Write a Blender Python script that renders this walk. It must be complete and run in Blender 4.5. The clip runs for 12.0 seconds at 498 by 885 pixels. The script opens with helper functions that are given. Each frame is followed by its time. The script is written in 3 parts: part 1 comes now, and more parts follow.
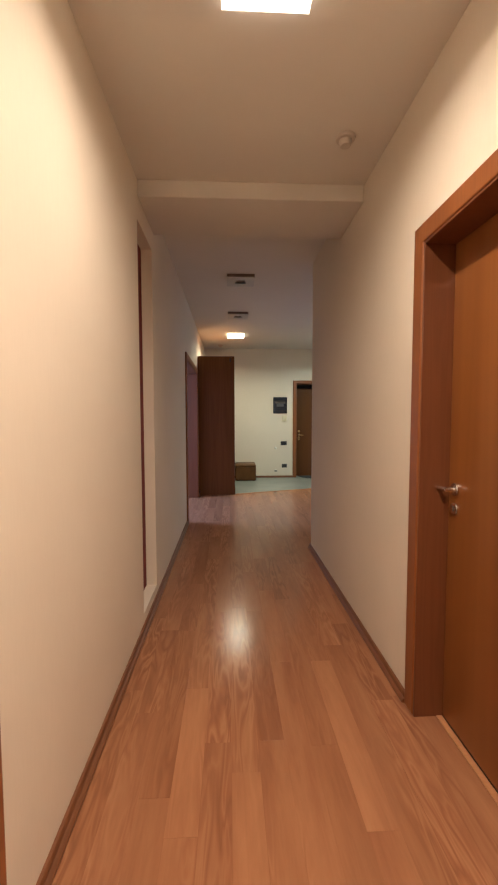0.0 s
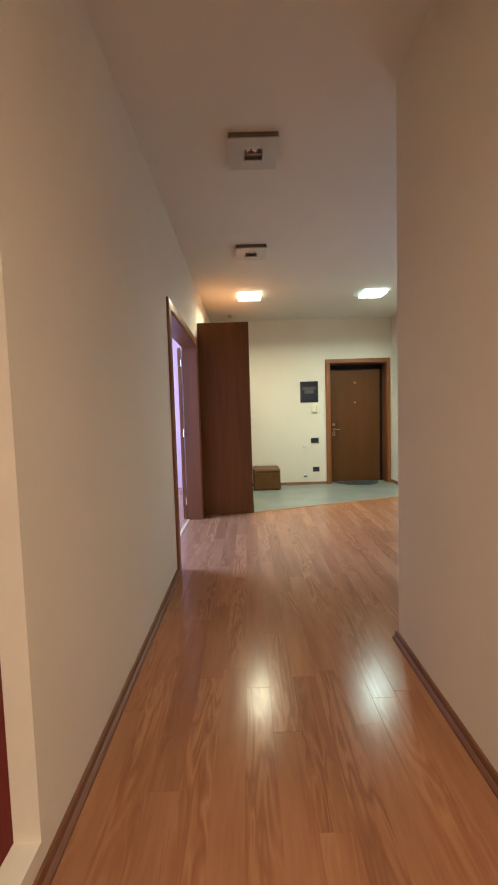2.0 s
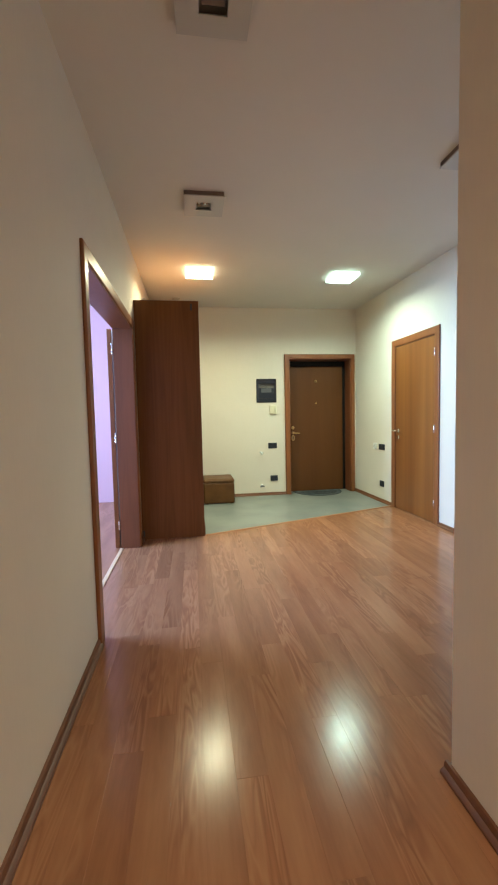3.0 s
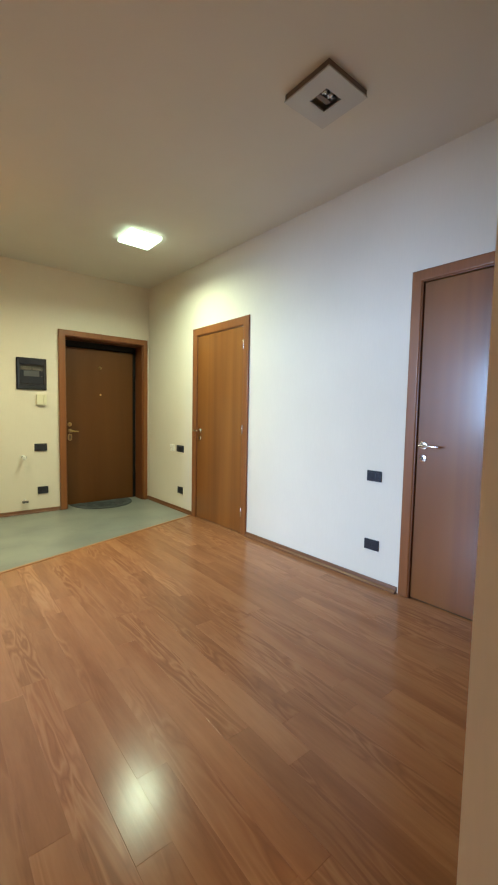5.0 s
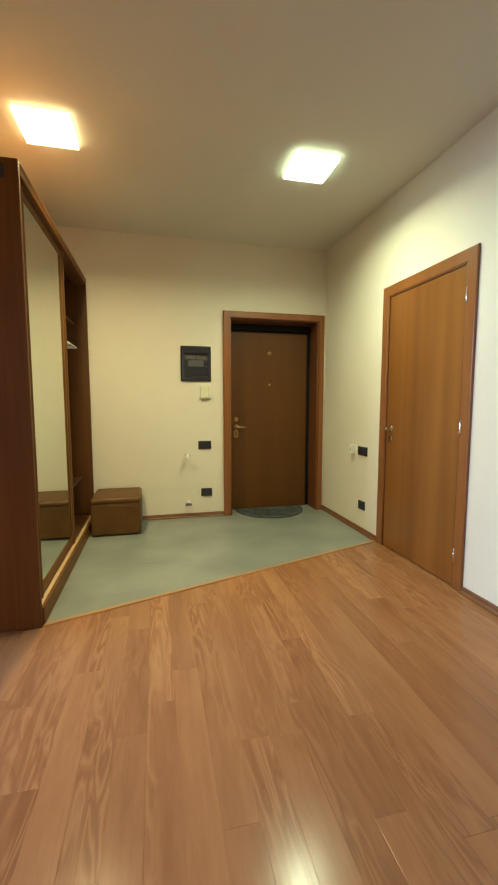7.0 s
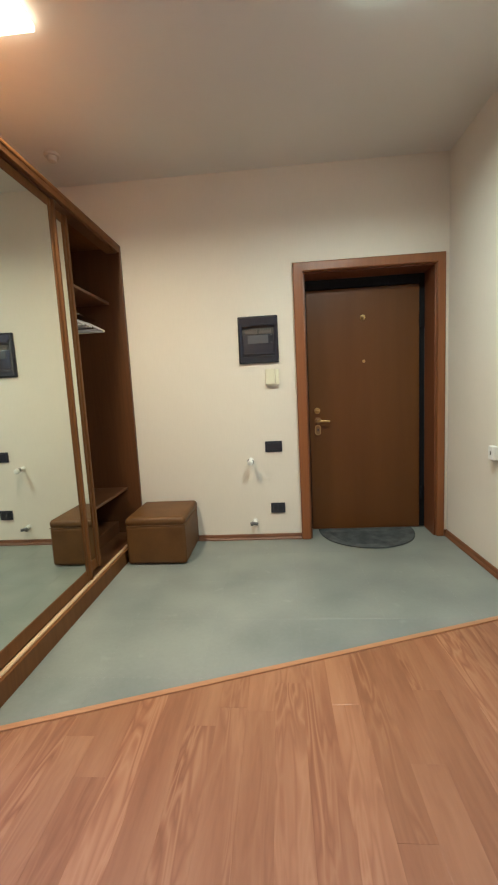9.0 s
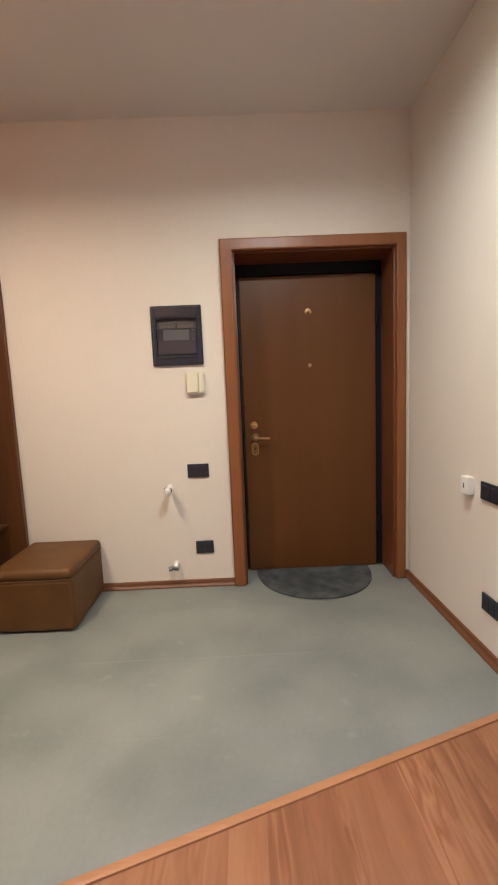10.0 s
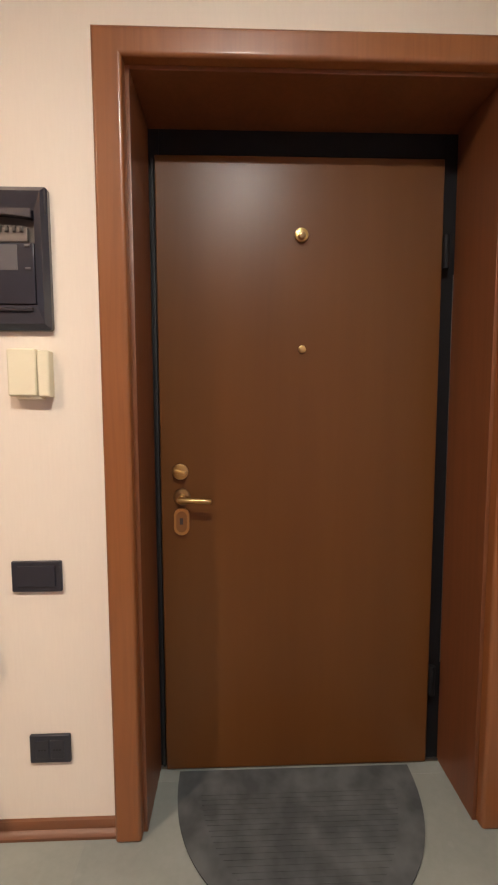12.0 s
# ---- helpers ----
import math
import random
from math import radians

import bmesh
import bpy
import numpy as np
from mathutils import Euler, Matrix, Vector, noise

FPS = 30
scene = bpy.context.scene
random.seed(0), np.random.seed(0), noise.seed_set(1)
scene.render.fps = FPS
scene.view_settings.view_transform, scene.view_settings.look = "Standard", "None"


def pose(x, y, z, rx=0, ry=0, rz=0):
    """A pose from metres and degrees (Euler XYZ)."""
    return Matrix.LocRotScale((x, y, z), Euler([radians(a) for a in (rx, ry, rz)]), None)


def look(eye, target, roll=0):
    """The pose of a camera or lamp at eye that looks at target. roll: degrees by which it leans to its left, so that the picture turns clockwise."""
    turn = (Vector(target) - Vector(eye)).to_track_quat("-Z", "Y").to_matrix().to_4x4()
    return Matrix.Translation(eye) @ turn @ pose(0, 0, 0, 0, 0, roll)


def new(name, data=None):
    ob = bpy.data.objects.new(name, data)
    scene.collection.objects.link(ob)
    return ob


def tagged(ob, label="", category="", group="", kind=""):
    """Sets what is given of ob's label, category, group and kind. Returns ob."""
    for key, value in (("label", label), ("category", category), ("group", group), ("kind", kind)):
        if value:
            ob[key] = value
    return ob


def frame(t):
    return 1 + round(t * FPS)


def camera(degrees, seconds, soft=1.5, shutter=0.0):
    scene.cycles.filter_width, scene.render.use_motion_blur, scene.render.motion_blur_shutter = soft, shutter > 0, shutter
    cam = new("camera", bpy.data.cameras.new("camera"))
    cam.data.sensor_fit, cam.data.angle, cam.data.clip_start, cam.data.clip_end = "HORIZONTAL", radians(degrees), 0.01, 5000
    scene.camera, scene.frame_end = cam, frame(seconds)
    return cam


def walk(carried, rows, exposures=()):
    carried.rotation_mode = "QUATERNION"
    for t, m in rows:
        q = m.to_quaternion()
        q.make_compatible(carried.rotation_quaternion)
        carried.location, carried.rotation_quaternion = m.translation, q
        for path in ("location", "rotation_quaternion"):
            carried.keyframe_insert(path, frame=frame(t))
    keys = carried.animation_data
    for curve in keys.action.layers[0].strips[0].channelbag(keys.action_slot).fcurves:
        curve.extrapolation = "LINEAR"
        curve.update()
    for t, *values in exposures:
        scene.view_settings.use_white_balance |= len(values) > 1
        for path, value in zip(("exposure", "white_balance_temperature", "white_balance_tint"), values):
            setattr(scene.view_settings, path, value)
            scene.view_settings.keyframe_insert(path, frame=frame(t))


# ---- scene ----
cam = camera(63.3, 12.0, soft=2.1)
PATH = [
    (0, (0.073, -0.138, 1.31), (0.169, 1.856, 1.188), -0.1),
    (0.5, (0.121, 0.319, 1.274), (0.173, 2.315, 1.168), -0.7),
    (1, (0.12, 0.774, 1.235), (0.122, 2.771, 1.121), -1.4),
    (1.5, (0.098, 1.239, 1.21), (0.094, 3.235, 1.086), -1.7),
    (2, (0.118, 1.759, 1.207), (0.122, 3.755, 1.075), -1.7),
    (2.5, (0.072, 2.228, 1.208), (0.162, 4.222, 1.079), -1.5),
    (4.5, (0.135, 3.496, 1.181), (1.215, 5.173, 1.035), 0.4),
    (5, (0.213, 3.564, 1.189), (1.467, 5.115, 1.044), 1.1),
    (5.5, (0.309, 3.701, 1.197), (1.529, 5.277, 1.044), 1.4),
    (6, (0.353, 3.938, 1.217), (1.409, 5.626, 1.028), 0.9),
    (6.5, (0.504, 4.239, 1.213), (1.262, 6.079, 1.013), 0.6),
    (7, (0.774, 4.491, 1.187), (1.219, 6.431, 0.992), 0.0),
    (7.5, (0.961, 4.757, 1.171), (1.138, 6.739, 0.969), -0.8),
    (7.6, (0.993, 4.815, 1.178), (1.108, 6.801, 0.965), -1.1),
    (9.5, (1.422, 5.789, 1.195), (1.261, 7.767, 0.948), -3.0),
    (10, (1.558, 6.157, 1.208), (1.577, 8.143, 0.976), -2.4),
    (10.5, (1.689, 6.514, 1.18), (1.775, 8.505, 1.008), -2.0),
    (11, (1.728, 6.908, 1.203), (1.821, 8.899, 1.047), -1.8),
    (11.5, (1.815, 7.28, 1.217), (1.831, 9.274, 1.055), -1.1),
    (12, (1.798, 7.572, 1.198), (1.86, 9.565, 1.041), -0.2),
]
walk(cam, [(t, look(eye, target, roll)) for t, eye, target, roll in PATH],
     [(0.0, -0.33, 6150, 8), (0.6, -0.18, 6150, 8), (1.5, 0.08, 6250, 6), (2.5, 0.32, 5980, -5), (4.5, 0.06, 7300, -8), (5.5, 0.06, 7650, -7), (6.5, -0.08, 8900, -10),
      (7.0, -0.06, 8700, -7), (7.5, 0.0, 5980, -9), (9.5, 0.11, 6180, 24), (10.5, 0.0, 6780, 34), (11.5, 0.08, 6900, 34), (12.0, 0.27, 6900, 36)])

# ---- world and large lights ----
world = bpy.data.worlds.new("world")
scene.world = world
world.use_nodes = True
wn = world.node_tree
sky = wn.nodes.new("ShaderNodeTexSky")
sky.sky_type, sky.sun_disc = "NISHITA", False
sky.sun_elevation, sky.sun_rotation = radians(25), radians(60)
wn.links.new(sky.outputs["Color"], wn.nodes["Background"].inputs["Color"])
wn.nodes["Background"].inputs["Strength"].default_value = 0.08

LAMP_WARM, LAMP_COOL, LAMP_CORRIDOR, LAMP_BACK = 1600.0, 1450.0, 1000.0, 2500.0
DAYLIGHT = 520.0

day = bpy.data.lights.new("window_daylight", "AREA")
day.shape, day.size, day.size_y, day.energy, day.color = "RECTANGLE", 2.05, 1.36, DAYLIGHT, (0.34, 0.51, 1.0)
new("window_daylight", day).matrix_world = look((-4.0, 5.85, 1.6), (0, 5.85, 1.6))


# ---- materials ----
def mat(name, colour, rough=0.5, metal=0.0, coat=0.0, spec=0.5):
    m = bpy.data.materials.new(name)
    m.use_nodes = True
    p = m.node_tree.nodes["Principled BSDF"]
    p.inputs["Base Color"].default_value = (*colour, 1)
    p.inputs["Roughness"].default_value = rough
    p.inputs["Metallic"].default_value = metal
    p.inputs["Coat Weight"].default_value = coat
    p.inputs["Coat Roughness"].default_value = 0.15
    p.inputs["Specular IOR Level"].default_value = spec
    return m


def node(m, kind, **values):
    n = m.node_tree.nodes.new(kind)
    for key, value in values.items():
        n.inputs[key.replace("_", " ")].default_value = value
    return n


def link(m, a, b):
    m.node_tree.links.new(a, b)


def principled(m):
    return m.node_tree.nodes["Principled BSDF"]


def mapped(m, scale, per_object=False):
    """Object coordinates, scaled, and shifted by chance from object to object."""
    tc = node(m, "ShaderNodeTexCoord")
    mp = node(m, "ShaderNodeMapping")
    mp.inputs["Scale"].default_value = scale
    link(m, tc.outputs["Object"], mp.inputs["Vector"])
    if per_object:
        info = node(m, "ShaderNodeObjectInfo")
        mul = node(m, "ShaderNodeVectorMath")
        mul.operation = "MULTIPLY"
        mul.inputs[1].default_value = (37.0, 91.0, 53.0)
        link(m, info.outputs["Random"], mul.inputs[0])
        link(m, mul.outputs[0], mp.inputs["Location"])
    return mp.outputs["Vector"]


def noise_tex(m, vec, scale, detail=4.0, rough=0.55, distort=0.0):
    n = node(m, "ShaderNodeTexNoise", Scale=scale, Detail=detail, Roughness=rough, Distortion=distort)
    link(m, vec, n.inputs["Vector"])
    return n.outputs["Fac"]


def ramp(m, fac, stops):
    r = node(m, "ShaderNodeValToRGB")
    while len(r.color_ramp.elements) < len(stops):
        r.color_ramp.elements.new(0.5)
    for e, (pos, col) in zip(r.color_ramp.elements, stops):
        e.position, e.color = pos, (*col, 1)
    link(m, fac, r.inputs["Fac"])
    return r.outputs["Color"]


def mix(m, a, b, fac, how="MIX"):
    n = node(m, "ShaderNodeMix")
    n.data_type, n.blend_type = "RGBA", how
    for sock, v in ((n.inputs[0], fac), (n.inputs[6], a), (n.inputs[7], b)):
        if hasattr(v, "links"):
            link(m, v, sock)
        else:
            sock.default_value = v if isinstance(v, float) else (*v, 1)
    return n.outputs[2]


def bump(m, height, strength, distance=0.002):
    b = node(m, "ShaderNodeBump", Strength=strength, Distance=distance)
    link(m, height, b.inputs["Height"])
    link(m, b.outputs["Normal"], principled(m).inputs["Normal"])


def roughness(m, fac, low, high):
    r = node(m, "ShaderNodeMapRange")
    r.inputs["To Min"].default_value, r.inputs["To Max"].default_value = low, high
    link(m, fac, r.inputs["Value"])
    link(m, r.outputs["Result"], principled(m).inputs["Roughness"])


def plaster(name, colour, dark, weave=0.0):
    m = mat(name, colour, 0.75, spec=0.25)
    big = noise_tex(m, mapped(m, (1, 1, 1)), 1.3, 3.0)
    col = ramp(m, big, [(0.3, dark), (0.7, colour)])
    fine = noise_tex(m, mapped(m, (160, 160, 14)), 1.0, 3.0)
    if weave:
        col = mix(m, col, ramp(m, fine, [(0.35, tuple(c * 0.86 for c in colour)), (0.65, colour)]), weave)
    link(m, col, principled(m).inputs["Base Color"])
    bump(m, fine if weave else noise_tex(m, mapped(m, (1, 1, 1)), 220.0, 3.0), 0.12, 0.001)
    return m


def wood(name, dark, mid, light, scale, rough=(0.28, 0.4), coat=0.0, per_object=False, rings=7.0, fig=0.22, fib=0.25, fine=5.0, relief=0.04):
    """Grain that runs along the axis of least scale."""
    m = mat(name, mid, rough[0], coat=coat)
    vec = mapped(m, scale, per_object)
    soft = noise_tex(m, vec, 1.0, 2.5, 0.5, 0.6)
    mul = node(m, "ShaderNodeMath")
    mul.operation = "MULTIPLY"
    mul.inputs[1].default_value = rings
    link(m, soft, mul.inputs[0])
    pp = node(m, "ShaderNodeMath")
    pp.operation = "PINGPONG"
    pp.inputs[1].default_value = 0.5
    link(m, mul.outputs[0], pp.inputs[0])
    dbl = node(m, "ShaderNodeMath")
    dbl.operation = "MULTIPLY"
    dbl.inputs[1].default_value = 2.0
    link(m, pp.outputs[0], dbl.inputs[0])
    figure = ramp(m, dbl.outputs[0], [(0.0, dark), (0.45, mid), (1.0, light)])
    fibre = noise_tex(m, mapped(m, tuple(s * fine for s in scale), per_object), 1.0, 4.0, 0.65)
    streak = ramp(m, fibre, [(0.3, tuple(c * 0.72 for c in mid)), (0.7, tuple(min(1, c * 1.15) for c in mid))])
    broad = ramp(m, noise_tex(m, vec, 0.45, 2.0), [(0.3, tuple(c * 0.85 for c in mid)), (0.7, light)])
    if fig is None:
        fig = ramp(m, noise_tex(m, mapped(m, tuple(s * 0.3 for s in scale), True), 1.0, 1.0), [(0.46, (0.06, 0.06, 0.06)), (0.66, (0.62, 0.62, 0.62))])
    col = mix(m, mix(m, broad, streak, fib), figure, fig)
    if per_object:
        info = node(m, "ShaderNodeObjectInfo")
        tone = ramp(m, info.outputs["Random"], [(0.0, (0.88, 0.86, 0.84)), (0.35, (0.96, 0.96, 0.96)), (0.7, (1.03, 1.03, 1.03)), (1.0, (1.10, 1.10, 1.09))])
        col = mix(m, col, tone, 1.0, "MULTIPLY")
    link(m, col, principled(m).inputs["Base Color"])
    roughness(m, fibre, *rough)
    bump(m, mix(m, fibre, dbl.outputs[0], 0.35) if per_object else fibre, relief, 0.001)
    return m


WALL = plaster("cream_wall_covering", (0.76, 0.69, 0.58), (0.72, 0.65, 0.54), 0.13)
WALL_ROOM = plaster("pale_pink_wall_paint", (0.54, 0.31, 0.33), (0.52, 0.295, 0.315))
CEIL = plaster("ceiling_paint", (0.72, 0.69, 0.63), (0.69, 0.66, 0.60))
DOOR = wood("cherry_door_veneer", (0.145, 0.044, 0.0095), (0.212, 0.070, 0.0155), (0.29, 0.108, 0.025), (5.5, 5.5, 0.16), (0.3, 0.38), 0.3, rings=2.4, fig=0.42, fib=0.12)
CASING = wood("cherry_casing", (0.18, 0.057, 0.015), (0.245, 0.081, 0.022), (0.29, 0.102, 0.030), (20, 20, 0.8), (0.34, 0.42), 0.2)
# Cherry made darker than the casing: the openings' shade is in this colour.
LINING = wood("shaded_cherry_lining", (0.11, 0.034, 0.011), (0.155, 0.050, 0.017), (0.195, 0.065, 0.023), (14, 14, 0.7), (0.36, 0.46), 0.0)
WARD = wood("walnut_board", (0.098, 0.037, 0.011), (0.155, 0.060, 0.017), (0.21, 0.086, 0.026), (9, 9, 0.3), (0.44, 0.54), 0.0, fib=0.35)
principled(WARD).inputs["Specular IOR Level"].default_value = 0.18
# WARD's walnut darkened for the inner boards, with the cupboard's shade in the colour.
WARD_IN = wood("shaded_walnut_board_inside", (0.075, 0.026, 0.009), (0.118, 0.043, 0.014), (0.15, 0.058, 0.02), (12, 12, 0.7), (0.38, 0.5))
ENTRY = wood("dark_entrance_door_skin", (0.090, 0.0315, 0.0075), (0.112, 0.0405, 0.0095), (0.134, 0.050, 0.012), (6, 6, 0.4), (0.33, 0.40), 0.0, fig=0.08, fib=0.12)
principled(ENTRY).inputs["Specular IOR Level"].default_value = 0.3
SKIRT = wood("skirting_wood", (0.105, 0.037, 0.014), (0.155, 0.057, 0.022), (0.20, 0.077, 0.031), (18, 0.9, 18), (0.42, 0.52), 0.0)
SKIRT_X = wood("skirting_wood_across", (0.105, 0.037, 0.014), (0.155, 0.057, 0.022), (0.20, 0.077, 0.031), (0.9, 18, 18), (0.42, 0.52), 0.0)
PLANK = wood("laminate_strip", (0.205, 0.083, 0.040), (0.29, 0.121, 0.059), (0.395, 0.190, 0.095), (17, 2.0, 1), (0.17, 0.25), 0.0, True, 6.0, None, 0.3, 4.0, 0.07)
principled(PLANK).inputs["Specular IOR Level"].default_value = 0.23
TRIM = wood("threshold_strip", (0.34, 0.15, 0.065), (0.44, 0.2, 0.09), (0.5, 0.24, 0.11), (1.5, 20, 20), (0.3, 0.4))
RED = mat("dark_red_panel", (0.16, 0.012, 0.01), 0.6, spec=0.2)
BLACK_PLASTIC = mat("charcoal_plastic", (0.022, 0.024, 0.032), 0.35)
PANEL_BLUE = mat("slate_blue_plastic", (0.024, 0.026, 0.035), 0.2, coat=0.6)
BREAKER = mat("grey_brown_breaker_plastic", (0.11, 0.09, 0.075), 0.45)
UNION = mat("dull_grey_metal_union", (0.16, 0.155, 0.15), 0.4, 0.7)
SMOKED = mat("smoked_window_plastic", (0.1, 0.1, 0.105), 0.25)
WHITE_PLASTIC = mat("white_plastic", (0.78, 0.76, 0.7), 0.4)
DETECTOR = mat("cream_detector_plastic", (0.55, 0.5, 0.43), 0.5)
CREAM_PLASTIC = mat("yellowed_cream_plastic", (0.74, 0.69, 0.5), 0.45)
CHROME = mat("satin_chrome", (0.75, 0.74, 0.72), 0.2, 1.0)
BRASS = mat("aged_brass", (0.55, 0.37, 0.15), 0.3, 1.0)
BRONZE = mat("bronze_lever", (0.33, 0.21, 0.10), 0.35, 1.0)
DARK_METAL = mat("black_metal_door_frame", (0.005, 0.0052, 0.006), 0.65, spec=0.25)
RUBBER = mat("black_rubber_seal", (0.01, 0.01, 0.01), 0.7)
MIRROR = mat("mirror_glass", (0.80, 0.86, 0.80), 0.02, 1.0)
LAMP_RIM = mat("brown_lamp_frame", (0.17, 0.12, 0.09), 0.45)
LAMP_WELL = mat("lamp_reflector", (0.5, 0.47, 0.42), 0.3, 0.6)
LAMP_DARK = mat("lamp_socket", (0.05, 0.043, 0.036), 0.5)
FROST = mat("frosted_lamp_glass", (0.52, 0.51, 0.48), 0.35)
STEEL = mat("steel_threshold", (0.4, 0.38, 0.35), 0.35, 1.0)
PALE_EDGE = mat("pale_pine_edge", (0.62, 0.42, 0.24), 0.45)


def glow(name, colour, strength):
    m = mat(name, (0.8, 0.8, 0.78), 0.4)
    principled(m).inputs["Emission Color"].default_value = (*colour, 1)
    principled(m).inputs["Emission Strength"].default_value = strength
    return m


def lit(name, colour, strength, frost=None):
    """The frosted rim, which glows softly, the clear centre in front of the bulb, and a glowing band added for the
    ceiling halo.
    """
    return (glow(name + "_lamp_frost", frost or colour, strength * 0.0055), glow(name + "_lamp_bulb", colour, 30.0), colour, strength,
            glow(name + "_lamp_halo_band", frost or colour, strength * 0.0045))


GLOW_WARM = lit("warm", (1.0, 0.86, 0.59), LAMP_WARM)
GLOW_COOL = lit("cool", (0.86, 1.0, 0.87), LAMP_COOL, (0.72, 1.0, 0.86))
GLOW_CORRIDOR = lit("corridor", (1.0, 0.78, 0.60), LAMP_CORRIDOR)
GLOW_BACK = lit("corridor_back", (1.0, 0.78, 0.60), LAMP_BACK)


def leather():
    m = mat("brown_leather", (0.125, 0.055, 0.017), 0.5, spec=0.3)
    v = node(m, "ShaderNodeTexVoronoi", Scale=260.0)
    link(m, mapped(m, (1, 1, 1)), v.inputs["Vector"])
    col = ramp(m, noise_tex(m, mapped(m, (1, 1, 1)), 7.0), [(0.3, (0.095, 0.040, 0.011)), (0.7, (0.135, 0.060, 0.017))])
    link(m, col, principled(m).inputs["Base Color"])
    bump(m, v.outputs["Distance"], 0.25, 0.001)
    return m


def stone():
    m = mat("grey_green_stone", (0.3, 0.34, 0.3), 0.3)
    vec = mapped(m, (1, 1, 1))
    cloud = noise_tex(m, vec, 2.7, 2.0, 0.4)
    col = ramp(m, cloud, [(0.25, (0.152, 0.167, 0.153)), (0.75, (0.262, 0.273, 0.241))])
    speck = noise_tex(m, vec, 45.0, 4.0, 0.7)
    col = mix(m, col, ramp(m, speck, [(0.35, (0.20, 0.22, 0.20)), (0.7, (0.32, 0.345, 0.31))]), 0.15)
    fleck = noise_tex(m, vec, 14.0, 2.0, 0.4)
    col = mix(m, col, (0.36, 0.37, 0.33), ramp(m, fleck, [(0.66, (0, 0, 0)), (0.82, (0.3, 0.3, 0.3))]))
    info = node(m, "ShaderNodeObjectInfo")
    tone = ramp(m, info.outputs["Random"], [(0.0, (0.965, 0.975, 0.98)), (1.0, (1.035, 1.03, 1.01))])
    col = mix(m, col, tone, 1.0, "MULTIPLY")
    link(m, col, principled(m).inputs["Base Color"])
    roughness(m, speck, 0.24, 0.40)
    bump(m, speck, 0.06, 0.001)
    return m


LEATHER, STONE = leather(), stone()
MAT_RUBBER = mat("grey_door_mat_rubber", (0.07, 0.075, 0.075), 0.8)
_c = ramp(MAT_RUBBER, noise_tex(MAT_RUBBER, mapped(MAT_RUBBER, (1, 1, 1)), 9.0, 3.0), [(0.38, (0.034, 0.039, 0.041)), (0.66, (0.078, 0.086, 0.085))])
link(MAT_RUBBER, _c, principled(MAT_RUBBER).inputs["Base Color"])
TILE_JOINT = mat("grey_green_joint", (0.17, 0.185, 0.16), 0.8)
GROUT = mat("dark_joint_screed", (0.07, 0.05, 0.035), 0.8)
RED_V = mapped(RED, (90, 90, 0.4))
link(RED, ramp(RED, noise_tex(RED, RED_V, 1.0, 3.0), [(0.3, (0.135, 0.009, 0.008)), (0.7, (0.19, 0.016, 0.013))]), principled(RED).inputs["Base Color"])


# ---- mesh helpers ----
def box(bm, lo, hi, bevel=0.0, segs=2):
    b = bmesh.new()
    bmesh.ops.create_cube(b, size=1.0)
    lo, hi = Vector(lo), Vector(hi)
    bmesh.ops.scale(b, vec=hi - lo, verts=b.verts)
    bmesh.ops.translate(b, vec=(lo + hi) / 2, verts=b.verts)
    if bevel:
        bmesh.ops.bevel(b, geom=list(b.edges), offset=bevel, segments=segs, profile=0.5, affect="EDGES")
    join(bm, b)
    return bm


def join(bm, b):
    me = bpy.data.meshes.new("scrap")
    b.to_mesh(me)
    b.free()
    bm.from_mesh(me)
    bpy.data.meshes.remove(me)


def rod(bm, a, b, r, r2=None, segs=20, bevel=0.0):
    a, b = Vector(a), Vector(b)
    c = bmesh.new()
    bmesh.ops.create_cone(c, cap_ends=True, segments=segs, radius1=r, radius2=r if r2 is None else r2, depth=(b - a).length)
    if bevel:
        rims = [e for e in c.edges if abs(e.verts[0].co.z - e.verts[1].co.z) < 1e-6]
        bmesh.ops.bevel(c, geom=rims, offset=bevel, segments=2, profile=0.5, affect="EDGES")
    turn = (b - a).to_track_quat("Z", "Y").to_matrix().to_4x4()
    bmesh.ops.transform(c, matrix=Matrix.Translation((a + b) / 2) @ turn, verts=c.verts)
    join(bm, c)
    return bm


def prism(bm, outline, z0, z1):
    """An upright prism over a flat outline of (x, y)."""
    low = [bm.verts.new((x, y, z0)) for x, y in outline]
    top = [bm.verts.new((x, y, z1)) for x, y in outline]
    n = len(outline)
    bm.faces.new(top)
    bm.faces.new(low[::-1])
    for i in range(n):
        bm.faces.new((low[i], low[(i + 1) % n], top[(i + 1) % n], top[i]))
    return bm


def mesh(name, bm, material, smooth=True):
    bmesh.ops.recalc_face_normals(bm, faces=bm.faces)
    me = bpy.data.meshes.new(name)
    bm.to_mesh(me)
    bm.free()
    me.materials.append(material)
    if smooth:
        me.shade_smooth()
        me.set_sharp_from_angle(angle=radians(35))
        for p in me.polygons:           # broad flat faces stay flat up to their rounded edges
            if min((me.vertices[a].co - me.vertices[b].co).length for a, b in p.edge_keys) > 0.02:
                p.use_smooth = False
    return me


def part(name, bm, material, parent, label=""):
    ob = new(name, mesh(name, bm, material))
    ob.parent = parent
    if label:
        tagged(ob, label)
    return ob


def thing(name, at=(0, 0, 0), label="", category="", group="", kind=""):
    ob = new(name)
    ob.location = at
    ob.empty_display_size = 0.1
    tagged(ob, label, category, group, kind)
    bpy.context.view_layer.update()
    return ob


def solid(name, bm, material, label, category, kind="", group=""):
    return tagged(new(name, mesh(name, bm, material)), label, category, group, kind)


